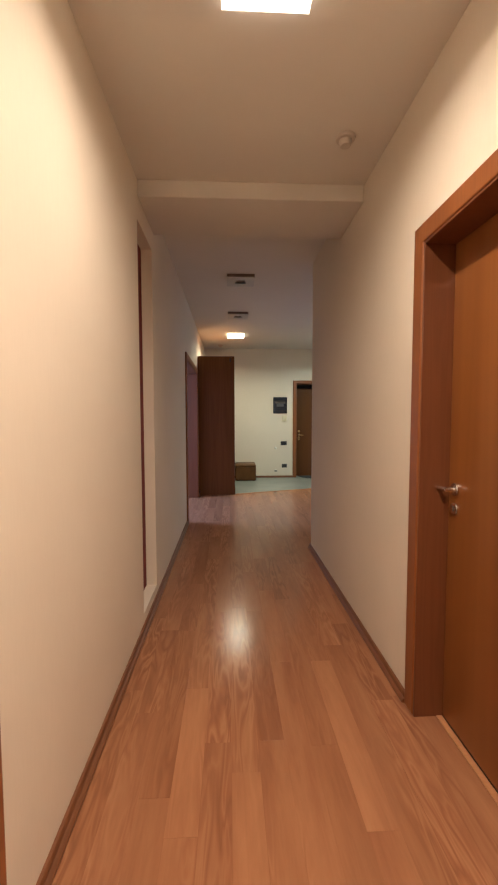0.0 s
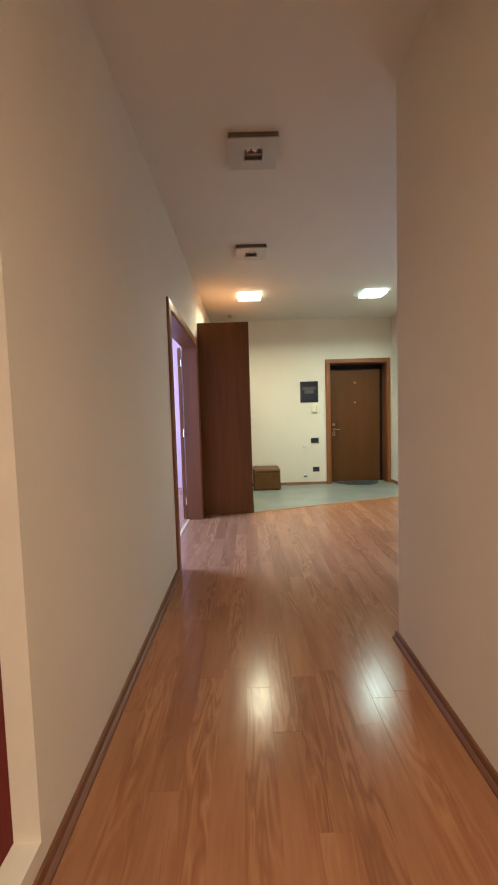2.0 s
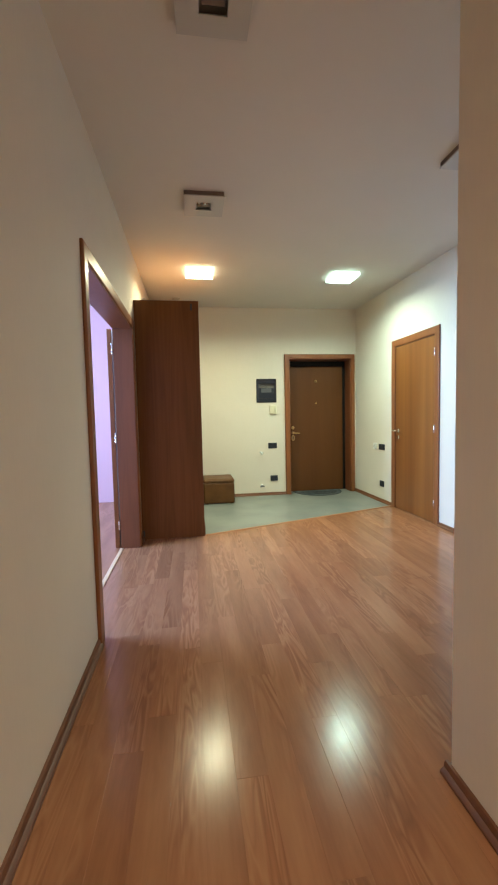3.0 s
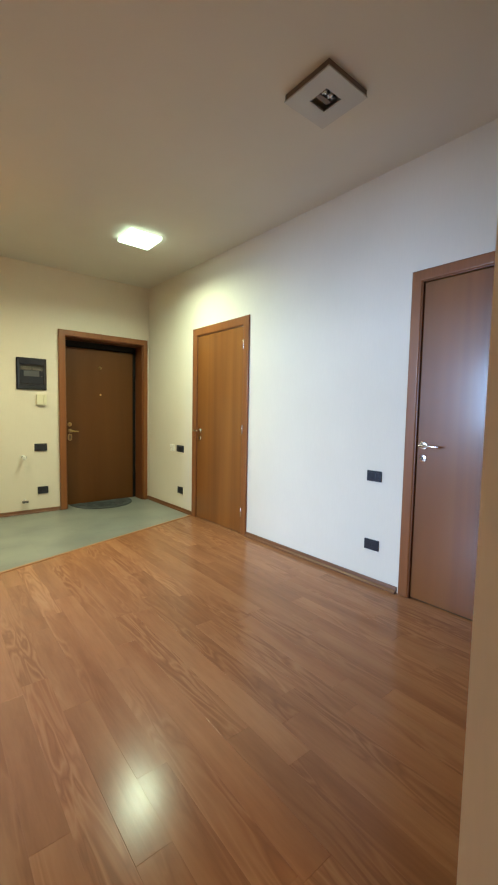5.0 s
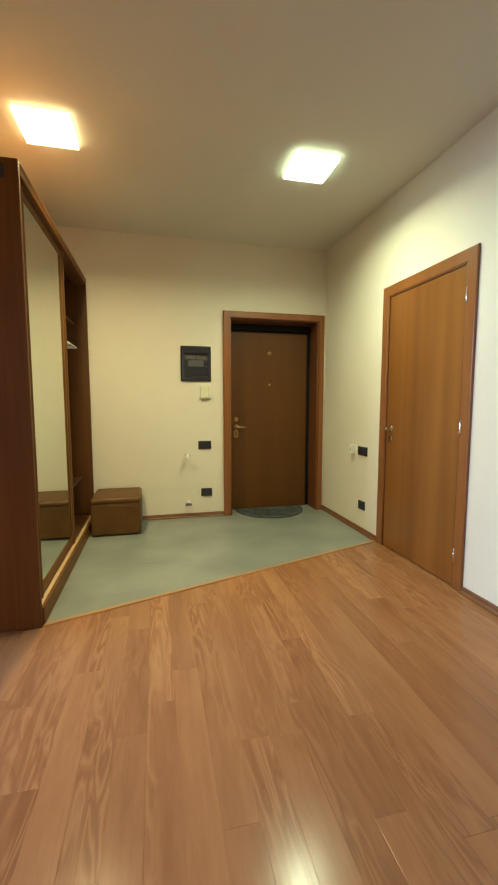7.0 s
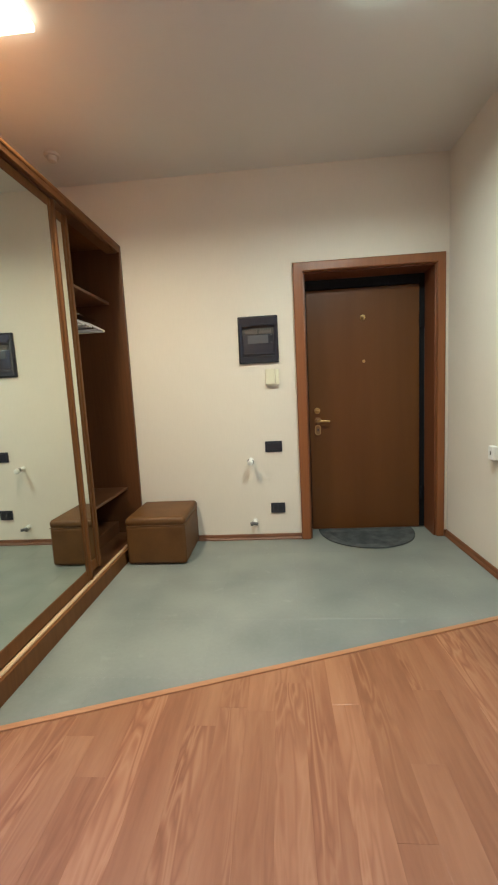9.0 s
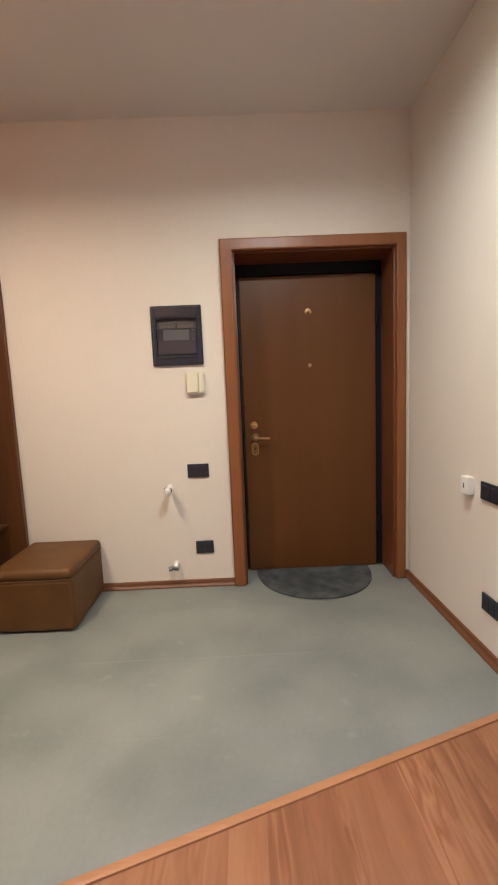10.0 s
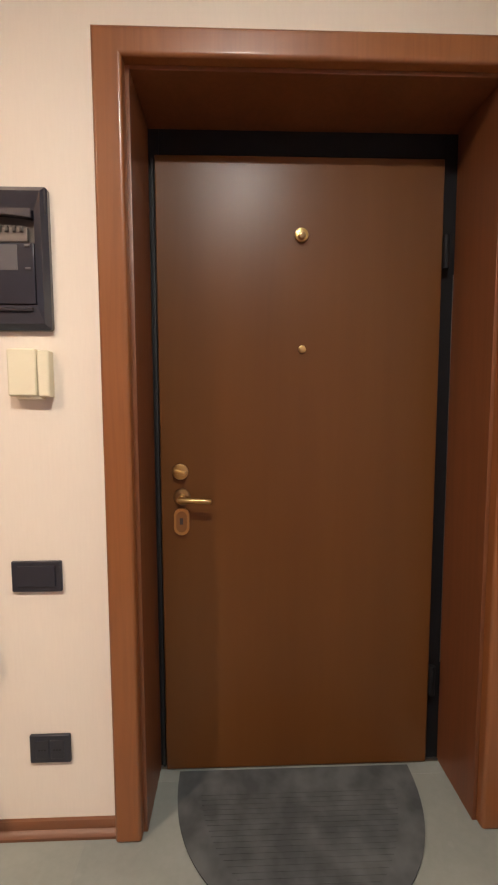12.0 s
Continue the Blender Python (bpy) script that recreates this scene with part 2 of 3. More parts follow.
def moved(bm, m):
    bmesh.ops.transform(bm, matrix=m, verts=bm.verts)
    return bm


# ---- plan ----
XL, XR, XH = -0.46, 0.885, 2.66         # corridor's walls, hall's far side wall
YB, YC, YE = -2.6, 3.82, 8.655           # back of the corridor, its corner, entrance wall
Z_LOW, Z_BEAM, Z_CEIL = 2.70, 2.605, 2.795
BEAM = (2.338, 2.85)


SKEW = Matrix.Translation((XH, 4.965, 0)) @ Matrix.Rotation(radians(1.17), 4, "Z") @ Matrix.Translation((-XH, -4.965, 0))


def skewed(ob):
    """Turns what belongs to the hall's side wall, which stands a little out of square."""
    ob.matrix_basis = SKEW @ ob.matrix_basis
    return ob


def slab(axis, at, along, height, holes):
    """A wall of boxes round its openings. axis: the way its thickness runs; holes: (from, to, low, high)."""
    bm = bmesh.new()
    cuts = sorted({along[0], along[1], *[h[0] for h in holes], *[h[1] for h in holes]})
    for a, b in zip(cuts, cuts[1:]):
        here = sorted((h[2], h[3]) for h in holes if h[0] <= a and h[1] >= b)
        z = height[0]
        for low, high in here + [(height[1], height[1])]:
            if low > z:
                if axis == "x":
                    box(bm, (at[0], a, z), (at[1], b, low))
                else:
                    box(bm, (a, at[0], z), (b, at[1], low))
            z = high
    bmesh.ops.remove_doubles(bm, verts=bm.verts, dist=1e-5)
    return bm


D1 = (0.70, 1.53)      # corridor door, right side
D2 = (6.642, 7.463)      # hall door near the entrance
D3 = (4.01, 4.902)      # hall door by the corridor
D4 = (-0.20, 0.68)      # corridor door, left side
D5 = (4.90, 6.49)      # wide doorway to the lit room
NICHE = (2.318, 2.757, 0.10, 2.47)
HEAD = 2.03
EN = (1.525, 2.495, 2.05)
TOP = 2.95

solid("wall_corridor_west", slab("x", (-0.60, XL), (YB, YE), (0, TOP), [(*D4, -1, HEAD), NICHE, (*D5, -1, HEAD)]), WALL,
      "cream wall with a narrow niche and wide doorway", "wall", "structure")
solid("wall_corridor_east", slab("x", (XR, 1.045), (YB, YC), (0, TOP), [(*D1, -1, HEAD)]), WALL, "cream textured corridor wall with a wooden door", "wall", "structure")
solid("wall_hall_return", slab("y", (3.68, YC), (1.045, 2.82), (0, TOP), []), WALL, "cream wall closing the hall beside the corridor", "wall", "structure")
skewed(solid("wall_hall_east", slab("x", (XH, XH + 0.14), (3.68, YE), (0, TOP), [(*D2, -1, HEAD), (*D3, -1, HEAD)]), WALL,
      "cream hall wall with two wooden doors", "wall", "structure"))
solid("wall_entrance", slab("y", (YE, 8.98), (-0.60, 2.82), (0, TOP), [(EN[0], EN[1], -1, EN[2])]), WALL,
      "cream entrance wall with the deep front door opening", "wall", "structure")
solid("wall_corridor_end", slab("y", (YB - 0.14, YB), (-0.60, 1.045), (0, TOP), []), WALL, "plain cream wall ending the corridor", "wall", "structure")
solid("wall_room_west", slab("x", (-4.14, -4.0), (3.3, 8.7), (0, TOP), [(4.75, 6.95, 0.85, 2.35)]), WALL_ROOM, "pale pink room wall with the window", "wall", "structure")
solid("wall_room_south", slab("y", (3.16, 3.3), (-4.14, -0.60), (0, TOP), []), WALL_ROOM, "pale pink side wall of the lit room", "wall", "structure")
solid("wall_room_north", slab("y", (8.7, 8.84), (-4.14, -0.60), (0, TOP), []), WALL_ROOM, "pale pink side wall of the lit room", "wall", "structure")

bm = bmesh.new()
box(bm, (-4.14, 2.85, Z_CEIL), (2.82, 8.98, TOP + 0.02))
box(bm, (-0.60, YB - 0.14, Z_LOW), (1.045, BEAM[0], TOP + 0.02))
solid("ceiling", bm, CEIL, "off-white painted ceiling with a soft matt finish", "ceiling", "structure")
bm = bmesh.new()
box(bm, (XL, BEAM[0], Z_BEAM), (XR, BEAM[1], TOP), 0.006)
solid("ceiling_beam", bm, CEIL, "low off-white ceiling beam crossing the corridor", "beam", "structure")

floor = solid("floor", box(bmesh.new(), (-0.62, YB - 0.14, -0.06), (2.82, 9.0, -0.008)), GROUT, "reddish oak laminate floor laid in narrow strips", "floor", "structure")
solid("floor_room", box(bmesh.new(), (-4.14, 3.16, -0.06), (-0.62, 8.84, -0.001)), PLANK, "reddish laminate floor of the lit room", "floor", "structure")

win = thing("window_1", (-4.07, 5.85, 0.85), "white framed window letting in the daylight", "window", kind="structure")
for lo, hi in (((-0.04, -1.1, 0), (0.04, -1.04, 1.5)), ((-0.04, 1.04, 0), (0.04, 1.1, 1.5)), ((-0.04, -1.04, 0), (0.04, 1.04, 0.06)), ((-0.04, -1.04, 1.44), (0.04, 1.04, 1.5))):
    part("window_frame", box(bmesh.new(), lo, hi, 0.006), WHITE_PLASTIC, win)


# ---- doors ----
def casing_bar(lo, hi):
    return box(bmesh.new(), lo, hi, 0.009, 3)


def mitred(bm, corner, normal, keep_below):
    """Cuts a casing bar off at the slanting joint through the corner."""
    bmesh.ops.bisect_plane(bm, geom=bm.verts[:] + bm.edges[:] + bm.faces[:], plane_co=corner, plane_no=normal, clear_outer=keep_below, clear_inner=not keep_below)
    return bm


def casing_set(parent, x0, x1, a, b, head, cas):
    """Two uprights and a head with mitred corners round an opening in a wall that runs along y."""
    ia, ib, iz = a + 0.004, b - 0.004, head - 0.004
    ca, cb, na, nb = (0, ia, iz), (0, ib, iz), (0, 1, 1), (0, -1, 1)
    part("casing", mitred(casing_bar((x0, a - cas, 0), (x1, ia, head + cas + 0.02)), ca, na, True), CASING, parent)
    part("casing", mitred(casing_bar((x0, ib, 0), (x1, b + cas, head + cas + 0.02)), cb, nb, True), CASING, parent)
    part("casing", mitred(mitred(casing_bar((x0, a - cas - 0.02, iz), (x1, b + cas + 0.02, head + cas)), ca, na, False), cb, nb, False), CASING, parent)


def lever(parent, at, out, along, metal, rose=0.026, reach=0.115, lock=0.08):
    """A lever on a round rose with a lock rose under it. out, along: unit directions."""
    at, out, along = Vector(at), Vector(out), Vector(along)
    h = part("handle", rod(bmesh.new(), at, at + out * 0.01, rose, bevel=0.003), metal, parent, "polished metal lever handle on a round rose")
    bm = bmesh.new()
    rod(bm, at + out * 0.01, at + out * 0.05, 0.0095)
    rod(bm, at + out * 0.045 - along * 0.012, at + out * 0.045 + along * reach, 0.0095, 0.007, bevel=0.003)
    part("lever", bm, metal, h)
    if lock:
        c = at + Vector((0, 0, -lock))
        k = part("lock_rose", rod(bmesh.new(), c, c + out * 0.009, rose * 0.92, bevel=0.003), metal, parent)
        bm = box(bmesh.new(), (-0.004, -0.004, -0.011), (0.004, 0.004, 0.011), 0.002)
        part("keyhole", moved(bm, Matrix.Translation(c + out * 0.008)), LAMP_DARK, k)


def side_door(name, x, out, span, leaf_at, label, handle_y, toward, hinge_y=None, head=HEAD, cas=0.078, metal=CHROME, handle_z=1.0, reach=0.115):
    """A door in a wall that runs along y. out: +1 or -1, the side on which it is seen; leaf_at: x of the leaf's face."""
    d = thing(name, (x, (span[0] + span[1]) / 2, 0), label, "door", kind="structure")
    ox, oy = x, d.location.y
    a, b = span[0] - oy, span[1] - oy
    f = lambda v: sorted(((v[0] - ox), (v[1] - ox)))
    x0, x1 = f((x - out * 0.002, x + out * 0.018))
    casing_set(d, x0, x1, a, b, head, cas)
    l0, l1 = f((leaf_at - out * 0.04, x + out * 0.012))
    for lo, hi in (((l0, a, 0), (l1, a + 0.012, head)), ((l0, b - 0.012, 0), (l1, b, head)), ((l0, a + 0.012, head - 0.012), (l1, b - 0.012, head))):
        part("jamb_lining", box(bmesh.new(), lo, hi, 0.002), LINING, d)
    f0, f1 = f((leaf_at, leaf_at - out * 0.04))
    leaf = part("leaf", box(bmesh.new(), (f0, a + 0.015, 0.008), (f1, b - 0.015, head - 0.015), 0.003), DOOR, d)
    lever(leaf, (leaf_at - ox, handle_y - oy, handle_z), (out, 0, 0), (0, toward, 0), metal, reach=reach)
    if hinge_y is not None:
        for z in (0.22, 1.03, 1.84):
            part("hinge", rod(bmesh.new(), (leaf_at - ox + out * 0.012, hinge_y - oy, z - 0.045), (leaf_at - ox + out * 0.012, hinge_y - oy, z + 0.045), 0.008, bevel=0.002), CHROME, leaf)
    return d


side_door("door_1", XR, -1, D1, 1.0, "reddish cherry veneer door, closed, set deep in its frame", 1.462, 1, handle_z=1.015)
skewed(side_door("door_2", XH, -1, D2, XH - 0.006, "orange-brown cherry veneer door, closed, near the entrance", 7.378, 1, 6.637, handle_z=0.985, reach=0.085))
skewed(side_door("door_3", XH, -1, D3, XH + 0.004, "reddish-brown veneer door, closed, beside wall switches", 4.846, -1, cas=0.064, handle_z=1.005))
side_door("door_4", XL, 1, D4, XL - 0.1, "reddish cherry veneer door, closed, in the corridor", 0.60, -1)

d5 = thing("door_5", (XL, 5.695, 0), "wide doorway in cherry casing with an open leaf", "door", kind="structure")
a, b = D5[0] - 5.695, D5[1] - 5.695
casing_set(d5, -0.002, 0.02, a, b, HEAD, 0.078)
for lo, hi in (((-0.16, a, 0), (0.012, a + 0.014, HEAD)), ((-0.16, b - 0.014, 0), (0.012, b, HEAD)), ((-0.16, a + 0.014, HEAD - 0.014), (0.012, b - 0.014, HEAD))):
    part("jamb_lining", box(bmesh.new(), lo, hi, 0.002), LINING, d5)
m = Matrix.Translation((-0.172, b - 0.005, 0)) @ Matrix.Rotation(radians(93.5), 4, "Z")
leaf = part("leaf", moved(box(bmesh.new(), (0.0, 0.0, 0.008), (0.76, 0.04, HEAD - 0.015), 0.003), m), DOOR, d5, "dark cherry leaf standing open into the room")
for z in (0.22, 1.03, 1.84):
    part("hinge", moved(rod(bmesh.new(), (-0.006, -0.002, z - 0.045), (-0.006, -0.002, z + 0.045), 0.008), m), CHROME, leaf)

solid("threshold_closet", box(bmesh.new(), (0.972, D1[0] + 0.013, 0.001), (0.998, D1[1] - 0.013, 0.006), 0.002), TRIM, "light wooden threshold strip under the corridor door", "trim", "structure")
solid("threshold_room", box(bmesh.new(), (-0.63, D5[0] + 0.014, -0.006), (-0.60, D5[1] - 0.014, 0.006), 0.002), PALE_EDGE, "pale threshold strip in the wide doorway", "trim", "structure")

# entrance door
en = thing("door_6", (2.01, YE, 0), "dark brown armoured entrance door, closed, in cherry casing", "door", kind="structure")
w0, w1, hz = EN[0] - 2.01, EN[1] - 2.01, EN[2]
zi, zo = hz - 0.003, hz + 0.065


nl, nr = (0.068, 0, 0.073), (-0.068, 0, 0.058)
cl, cr = (w0 + 0.003, 0, zi), (w1 - 0.003, 0, zi)
part("casing", mitred(casing_bar((w0 - 0.07, -0.042, 0), (w0 + 0.003, 0.002, zo + 0.03)), cl, nl, True), CASING, en)
part("casing", mitred(casing_bar((w1 - 0.003, -0.042, 0), (w1 + 0.055, 0.002, zo + 0.03)), cr, nr, True), CASING, en)
part("casing", mitred(mitred(casing_bar((w0 - 0.1, -0.042, zi), (w1 + 0.09, 0.002, zo)), cl, nl, False), cr, nr, False), CASING, en)
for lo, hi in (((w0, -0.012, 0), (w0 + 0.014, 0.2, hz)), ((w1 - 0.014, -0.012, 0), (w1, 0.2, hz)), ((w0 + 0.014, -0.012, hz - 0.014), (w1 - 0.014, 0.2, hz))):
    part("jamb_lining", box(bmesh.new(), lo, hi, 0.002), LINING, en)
for lo, hi in (((w0, 0.2, 0), (w0 + 0.045, 0.25, hz)), ((w1 - 0.055, 0.2, 0), (w1, 0.25, hz)), ((w0 + 0.045, 0.2, 1.965), (w1 - 0.055, 0.25, hz))):
    part("metal_frame", box(bmesh.new(), lo, hi, 0.003), DARK_METAL, en, "black metal door frame")
part("seal", box(bmesh.new(), (w0 + 0.022, 0.188, 0.01), (w0 + 0.03, 0.2, 1.95), 0.002), RUBBER, en)
part("edge_strip", box(bmesh.new(), (w1 - 0.0155, 0.1985, 0.35), (w1 - 0.0143, 0.2, 1.62)), STEEL, en, "thin bright metal edge strip")
leaf = part("leaf", box(bmesh.new(), (w0 + 0.034, 0.182, 0.006), (w1 - 0.06, 0.24, 1.955), 0.004), ENTRY, en)
part("threshold", box(bmesh.new(), (w0 + 0.01, 0.19, 0.0), (w1 - 0.01, 0.32, 0.006)), STEEL, en)
part("outer_board", box(bmesh.new(), (w0 - 0.02, 0.326, 0), (w1 + 0.02, 0.34, hz + 0.02)), DARK_METAL, en)
for z in (0.3, 1.68):
    part("hinge", rod(bmesh.new(), (w1 - 0.052, 0.178, z - 0.05), (w1 - 0.052, 0.178, z + 0.05), 0.011, bevel=0.002), DARK_METAL, leaf)
fy = 0.182
knob = part("viewer", rod(bmesh.new(), (-0.012, fy, 1.726), (-0.012, fy - 0.012, 1.726), 0.021, bevel=0.004), BRASS, leaf, "brass door viewer with round cover")
part("cover", rod(bmesh.new(), (-0.012, fy - 0.012, 1.721), (-0.012, fy - 0.02, 1.721), 0.013, 0.009, bevel=0.002), BRONZE, knob)
part("viewer_lens", rod(bmesh.new(), (-0.008, fy, 1.386), (-0.008, fy - 0.008, 1.386), 0.012, bevel=0.003), BRASS, leaf)
lk = part("thumb_turn_rose", rod(bmesh.new(), (-0.388, fy, 1.008), (-0.388, fy - 0.012, 1.008), 0.025, bevel=0.004), BRASS, leaf, "dull brass thumb turn rose")
part("thumb_turn", moved(box(bmesh.new(), (-0.019, -0.012, -0.006), (0.019, 0.012, 0.006), 0.004), Matrix.Translation((-0.388, fy - 0.02, 1.008)) @ Matrix.Rotation(radians(12), 4, "Y")), BRASS, lk)
hd = part("handle", rod(bmesh.new(), (-0.384, fy, 0.928), (-0.384, fy - 0.01, 0.928), 0.026, bevel=0.003), BRONZE, leaf, "bronze lever handle")
bm = rod(bmesh.new(), (-0.384, fy - 0.01, 0.928), (-0.384, fy - 0.05, 0.926), 0.011)
rod(bm, (-0.392, fy - 0.047, 0.926), (-0.29, fy - 0.05, 0.922), 0.010, 0.007, bevel=0.003)
part("lever", bm, BRASS, hd)
outline = [(0.024 * math.cos(t), (0.019 if math.sin(t) > 0 else -0.019) + 0.024 * math.sin(t)) for t in [i * math.pi / 12 + 0.001 for i in range(24)]]
bm = prism(bmesh.new(), outline, 0, 0.012)
es = part("escutcheon", moved(bm, Matrix.Translation((-0.386, fy, 0.85)) @ Matrix.Rotation(radians(90), 4, "X")), BRASS, leaf, "oval brass keyhole cover")
oval = [(x * 0.7, y * 0.78) for x, y in outline]
part("flap", moved(prism(bmesh.new(), oval, 0.012, 0.0132), Matrix.Translation((-0.386, fy, 0.85)) @ Matrix.Rotation(radians(90), 4, "X")), BRONZE, es, "dark bronze keyhole flap")
part("key_slot", box(bmesh.new(), (-0.391, fy - 0.0145, 0.842), (-0.381, fy - 0.011, 0.862)), LAMP_DARK, es)


# ---- niche ----
ni = thing("niche_panel", (-0.545, 2.57, NICHE[2]), "dark red ribbed panel recessed in the corridor niche", "panel", kind="structure")
bm = box(bmesh.new(), (-0.03, -0.2515, 0.0), (0.012, 0.1865, 2.37))
part("panel", bm, RED, ni)


# ---- skirtings ----
def skirting(name, axis, at, out, a, b):
    """A rounded skirting board along a wall; out: +1 or -1, the side it stands on."""
    prof = [(0, 0), (0.028, 0), (0.028, 0.008), (0.022, 0.016), (0.014, 0.020), (0.013, 0.034), (0.009, 0.041), (0, 0.042)]
    bm = bmesh.new()
    rings = []
    for s in (a, b):
        rings.append([bm.verts.new((at + out * u, s, v) if axis == "x" else (s, at + out * u, v)) for u, v in prof])
    n = len(prof)
    for i in range(n):
        bm.faces.new((rings[0][i], rings[0][(i + 1) % n], rings[1][(i + 1) % n], rings[1][i]))
    bm.faces.new(rings[0])
    bm.faces.new(rings[1][::-1])
    return solid(name, bm, SKIRT if axis == "x" else SKIRT_X, "brown wooden skirting board along the wall", "skirting board", "structure")


cs = 0.079
for a, b in ((YB, D4[0] - cs), (D4[1] + cs, D5[0] - cs), (D5[1] + cs, 6.72)):
    skirting("baseboard", "x", XL, 1, a, b)
for a, b in ((YB, D1[0] - cs), (D1[1] + cs, YC + 0.02)):
    skirting("baseboard", "x", XR, -1, a, b)
skirting("baseboard", "y", YC, 1, XR, XH)
for a, b in ((YC, D3[0] - cs), (D3[1] + cs, D2[0] - cs), (D2[1] + cs, YE)):
    skewed(skirting("baseboard", "x", XH, -1, a, b))
skirting("baseboard", "y", YE, -1, 0.16, EN[0] - 0.071)
skirting("baseboard", "y", YE, -1, EN[1] + 0.056, 2.6)


# ---- ceiling lamps ----
def square_ring(bm, outer, inner, z0, z1):
    for lo, hi in (((-outer, -outer), (outer, -inner)), ((-outer, inner), (outer, outer)), ((-outer, -inner), (-inner, inner)), ((inner, -inner), (outer, inner))):
        box(bm, (*lo, z0), (*hi, z1))
    return bm


def ceiling_lamp(x, y, z, glass=None, label=""):
    lamp = thing("ceiling_lamp", (x, y, z), label, "ceiling lamp", "square ceiling lamps")
    part("frame", square_ring(bmesh.new(), 0.142, 0.125, -0.03, -0.001), LAMP_RIM, lamp, "thin brown metal frame")
    if glass:
        part("diffuser", square_ring(bmesh.new(), 0.145, 0.053, -0.033, -0.024), glass[0], lamp, "glowing frosted glass plate")
        part("bulb", box(bmesh.new(), (-0.049, -0.049, -0.0075), (0.049, 0.049, -0.0035)), glass[1], lamp, "brightly glowing bulb in the clear centre")
        bulb = bpy.data.lights.new("lamp_bulb_light", "AREA")
        bulb.shape, bulb.size, bulb.energy, bulb.color = "SQUARE", 0.098, glass[3] * math.pi * 0.098 ** 2, glass[2]
        new("lamp_bulb_light", bulb).matrix_world = Matrix.Translation((x, y, z - 0.0085))
        # Glowing band added over the frame; stands in for light spilling onto the ceiling.
        part("halo_band", square_ring(bmesh.new(), 0.147, 0.1455, -0.0325, -0.006), glass[4], lamp, "glowing band added round the frame for the ceiling halo")
        part("reflector", box(bmesh.new(), (-0.12, -0.12, -0.003), (0.12, 0.12, -0.001)), LAMP_WELL, lamp)
        return lamp
    part("diffuser", square_ring(bmesh.new(), 0.145, 0.055, -0.038, -0.030), FROST, lamp, "unlit frosted glass plate")
    part("reflector", box(bmesh.new(), (-0.115, -0.115, -0.006), (0.115, 0.115, -0.001)), LAMP_WELL, lamp)
    s = part("bulb_socket", box(bmesh.new(), (-0.045, 0.0, -0.026), (0.045, 0.03, -0.006), 0.004), LAMP_RIM, lamp)
    part("bulb", rod(bmesh.new(), (-0.04, -0.018, -0.018), (0.04, -0.018, -0.018), 0.009, bevel=0.003), CHROME, s)
    for k in range(4):
        cx = -0.033 + 0.022 * k
        part("contact", box(bmesh.new(), (cx - 0.005, -0.034, -0.028), (cx + 0.005, -0.006, -0.010), 0.002), LAMP_DARK if k % 2 else WHITE_PLASTIC, s)
    return lamp


OFF, ON = "unlit square ceiling lamp with frosted glass and brown frame", "lit square ceiling lamp with glowing frosted glass"
for x, y in ((0.198, 4.275), (0.2, 5.765), (1.832, 5.01)):
    ceiling_lamp(x, y, Z_CEIL, None, OFF)
ceiling_lamp(0.192, 7.21, Z_CEIL, GLOW_WARM, ON + ", warm")
ceiling_lamp(1.832, 7.235, Z_CEIL, GLOW_COOL, ON + ", cool white")
ceiling_lamp(0.2, 1.15, Z_LOW, GLOW_CORRIDOR, ON + ", in the corridor")
ceiling_lamp(0.2, -0.33, Z_LOW, GLOW_BACK, ON + ", in the corridor")


def smoke_detector(x, y, z):
    d = thing("smoke_detector", (x, y, z), "small round cream smoke detector on the ceiling", "smoke detector", "smoke detectors")
    part("base", rod(bmesh.new(), (0, 0, 0), (0, 0, -0.016), 0.05, 0.046, 28, 0.003), DETECTOR, d)
    part("sensor_head", rod(bmesh.new(), (0, 0, -0.016), (0, 0, -0.045), 0.034, 0.026, 28, 0.004), DETECTOR, d)


smoke_detector(0.655, 1.93, Z_LOW)
smoke_detector(-0.10, 8.25, Z_CEIL)


# ---- wardrobe ----
WX0, WX1, WY0, WY1, WZ = XL + 0.002, 0.16, 6.72, YE - 0.004, 2.34
wd = thing("sliding_wardrobe", (WX0, WY0, 0), "tall walnut sliding wardrobe with mirror doors, half open", "wardrobe")
L, W = WY1 - WY0, WX1 - WX0
end = part("side_panel", box(bmesh.new(), (0, 0, 0), (W, 0.024, WZ), 0.002), WARD, wd, "dark reddish walnut end panel")
part("cable_slot", box(bmesh.new(), (W - 0.082, -0.0015, WZ - 0.092), (W - 0.060, 0.003, WZ - 0.028)), LAMP_DARK, end)
part("foot_block", box(bmesh.new(), (0.012, -0.004, 0.03), (0.028, 0.0, 0.09), 0.001), LAMP_DARK, end)
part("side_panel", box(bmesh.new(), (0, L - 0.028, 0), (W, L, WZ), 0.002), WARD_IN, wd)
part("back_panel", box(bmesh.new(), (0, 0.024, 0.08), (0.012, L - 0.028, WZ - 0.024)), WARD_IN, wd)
part("top_panel", box(bmesh.new(), (0, 0.024, WZ - 0.024), (W, L - 0.028, WZ), 0.002), WARD, wd)
part("fascia", box(bmesh.new(), (W - 0.022, 0.024, WZ - 0.055), (W - 0.001, L - 0.028, WZ - 0.024), 0.002), WARD, wd)
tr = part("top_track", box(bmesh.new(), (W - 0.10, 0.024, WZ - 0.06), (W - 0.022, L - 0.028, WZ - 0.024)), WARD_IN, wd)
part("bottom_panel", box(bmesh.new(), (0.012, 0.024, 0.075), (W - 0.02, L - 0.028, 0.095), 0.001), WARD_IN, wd)
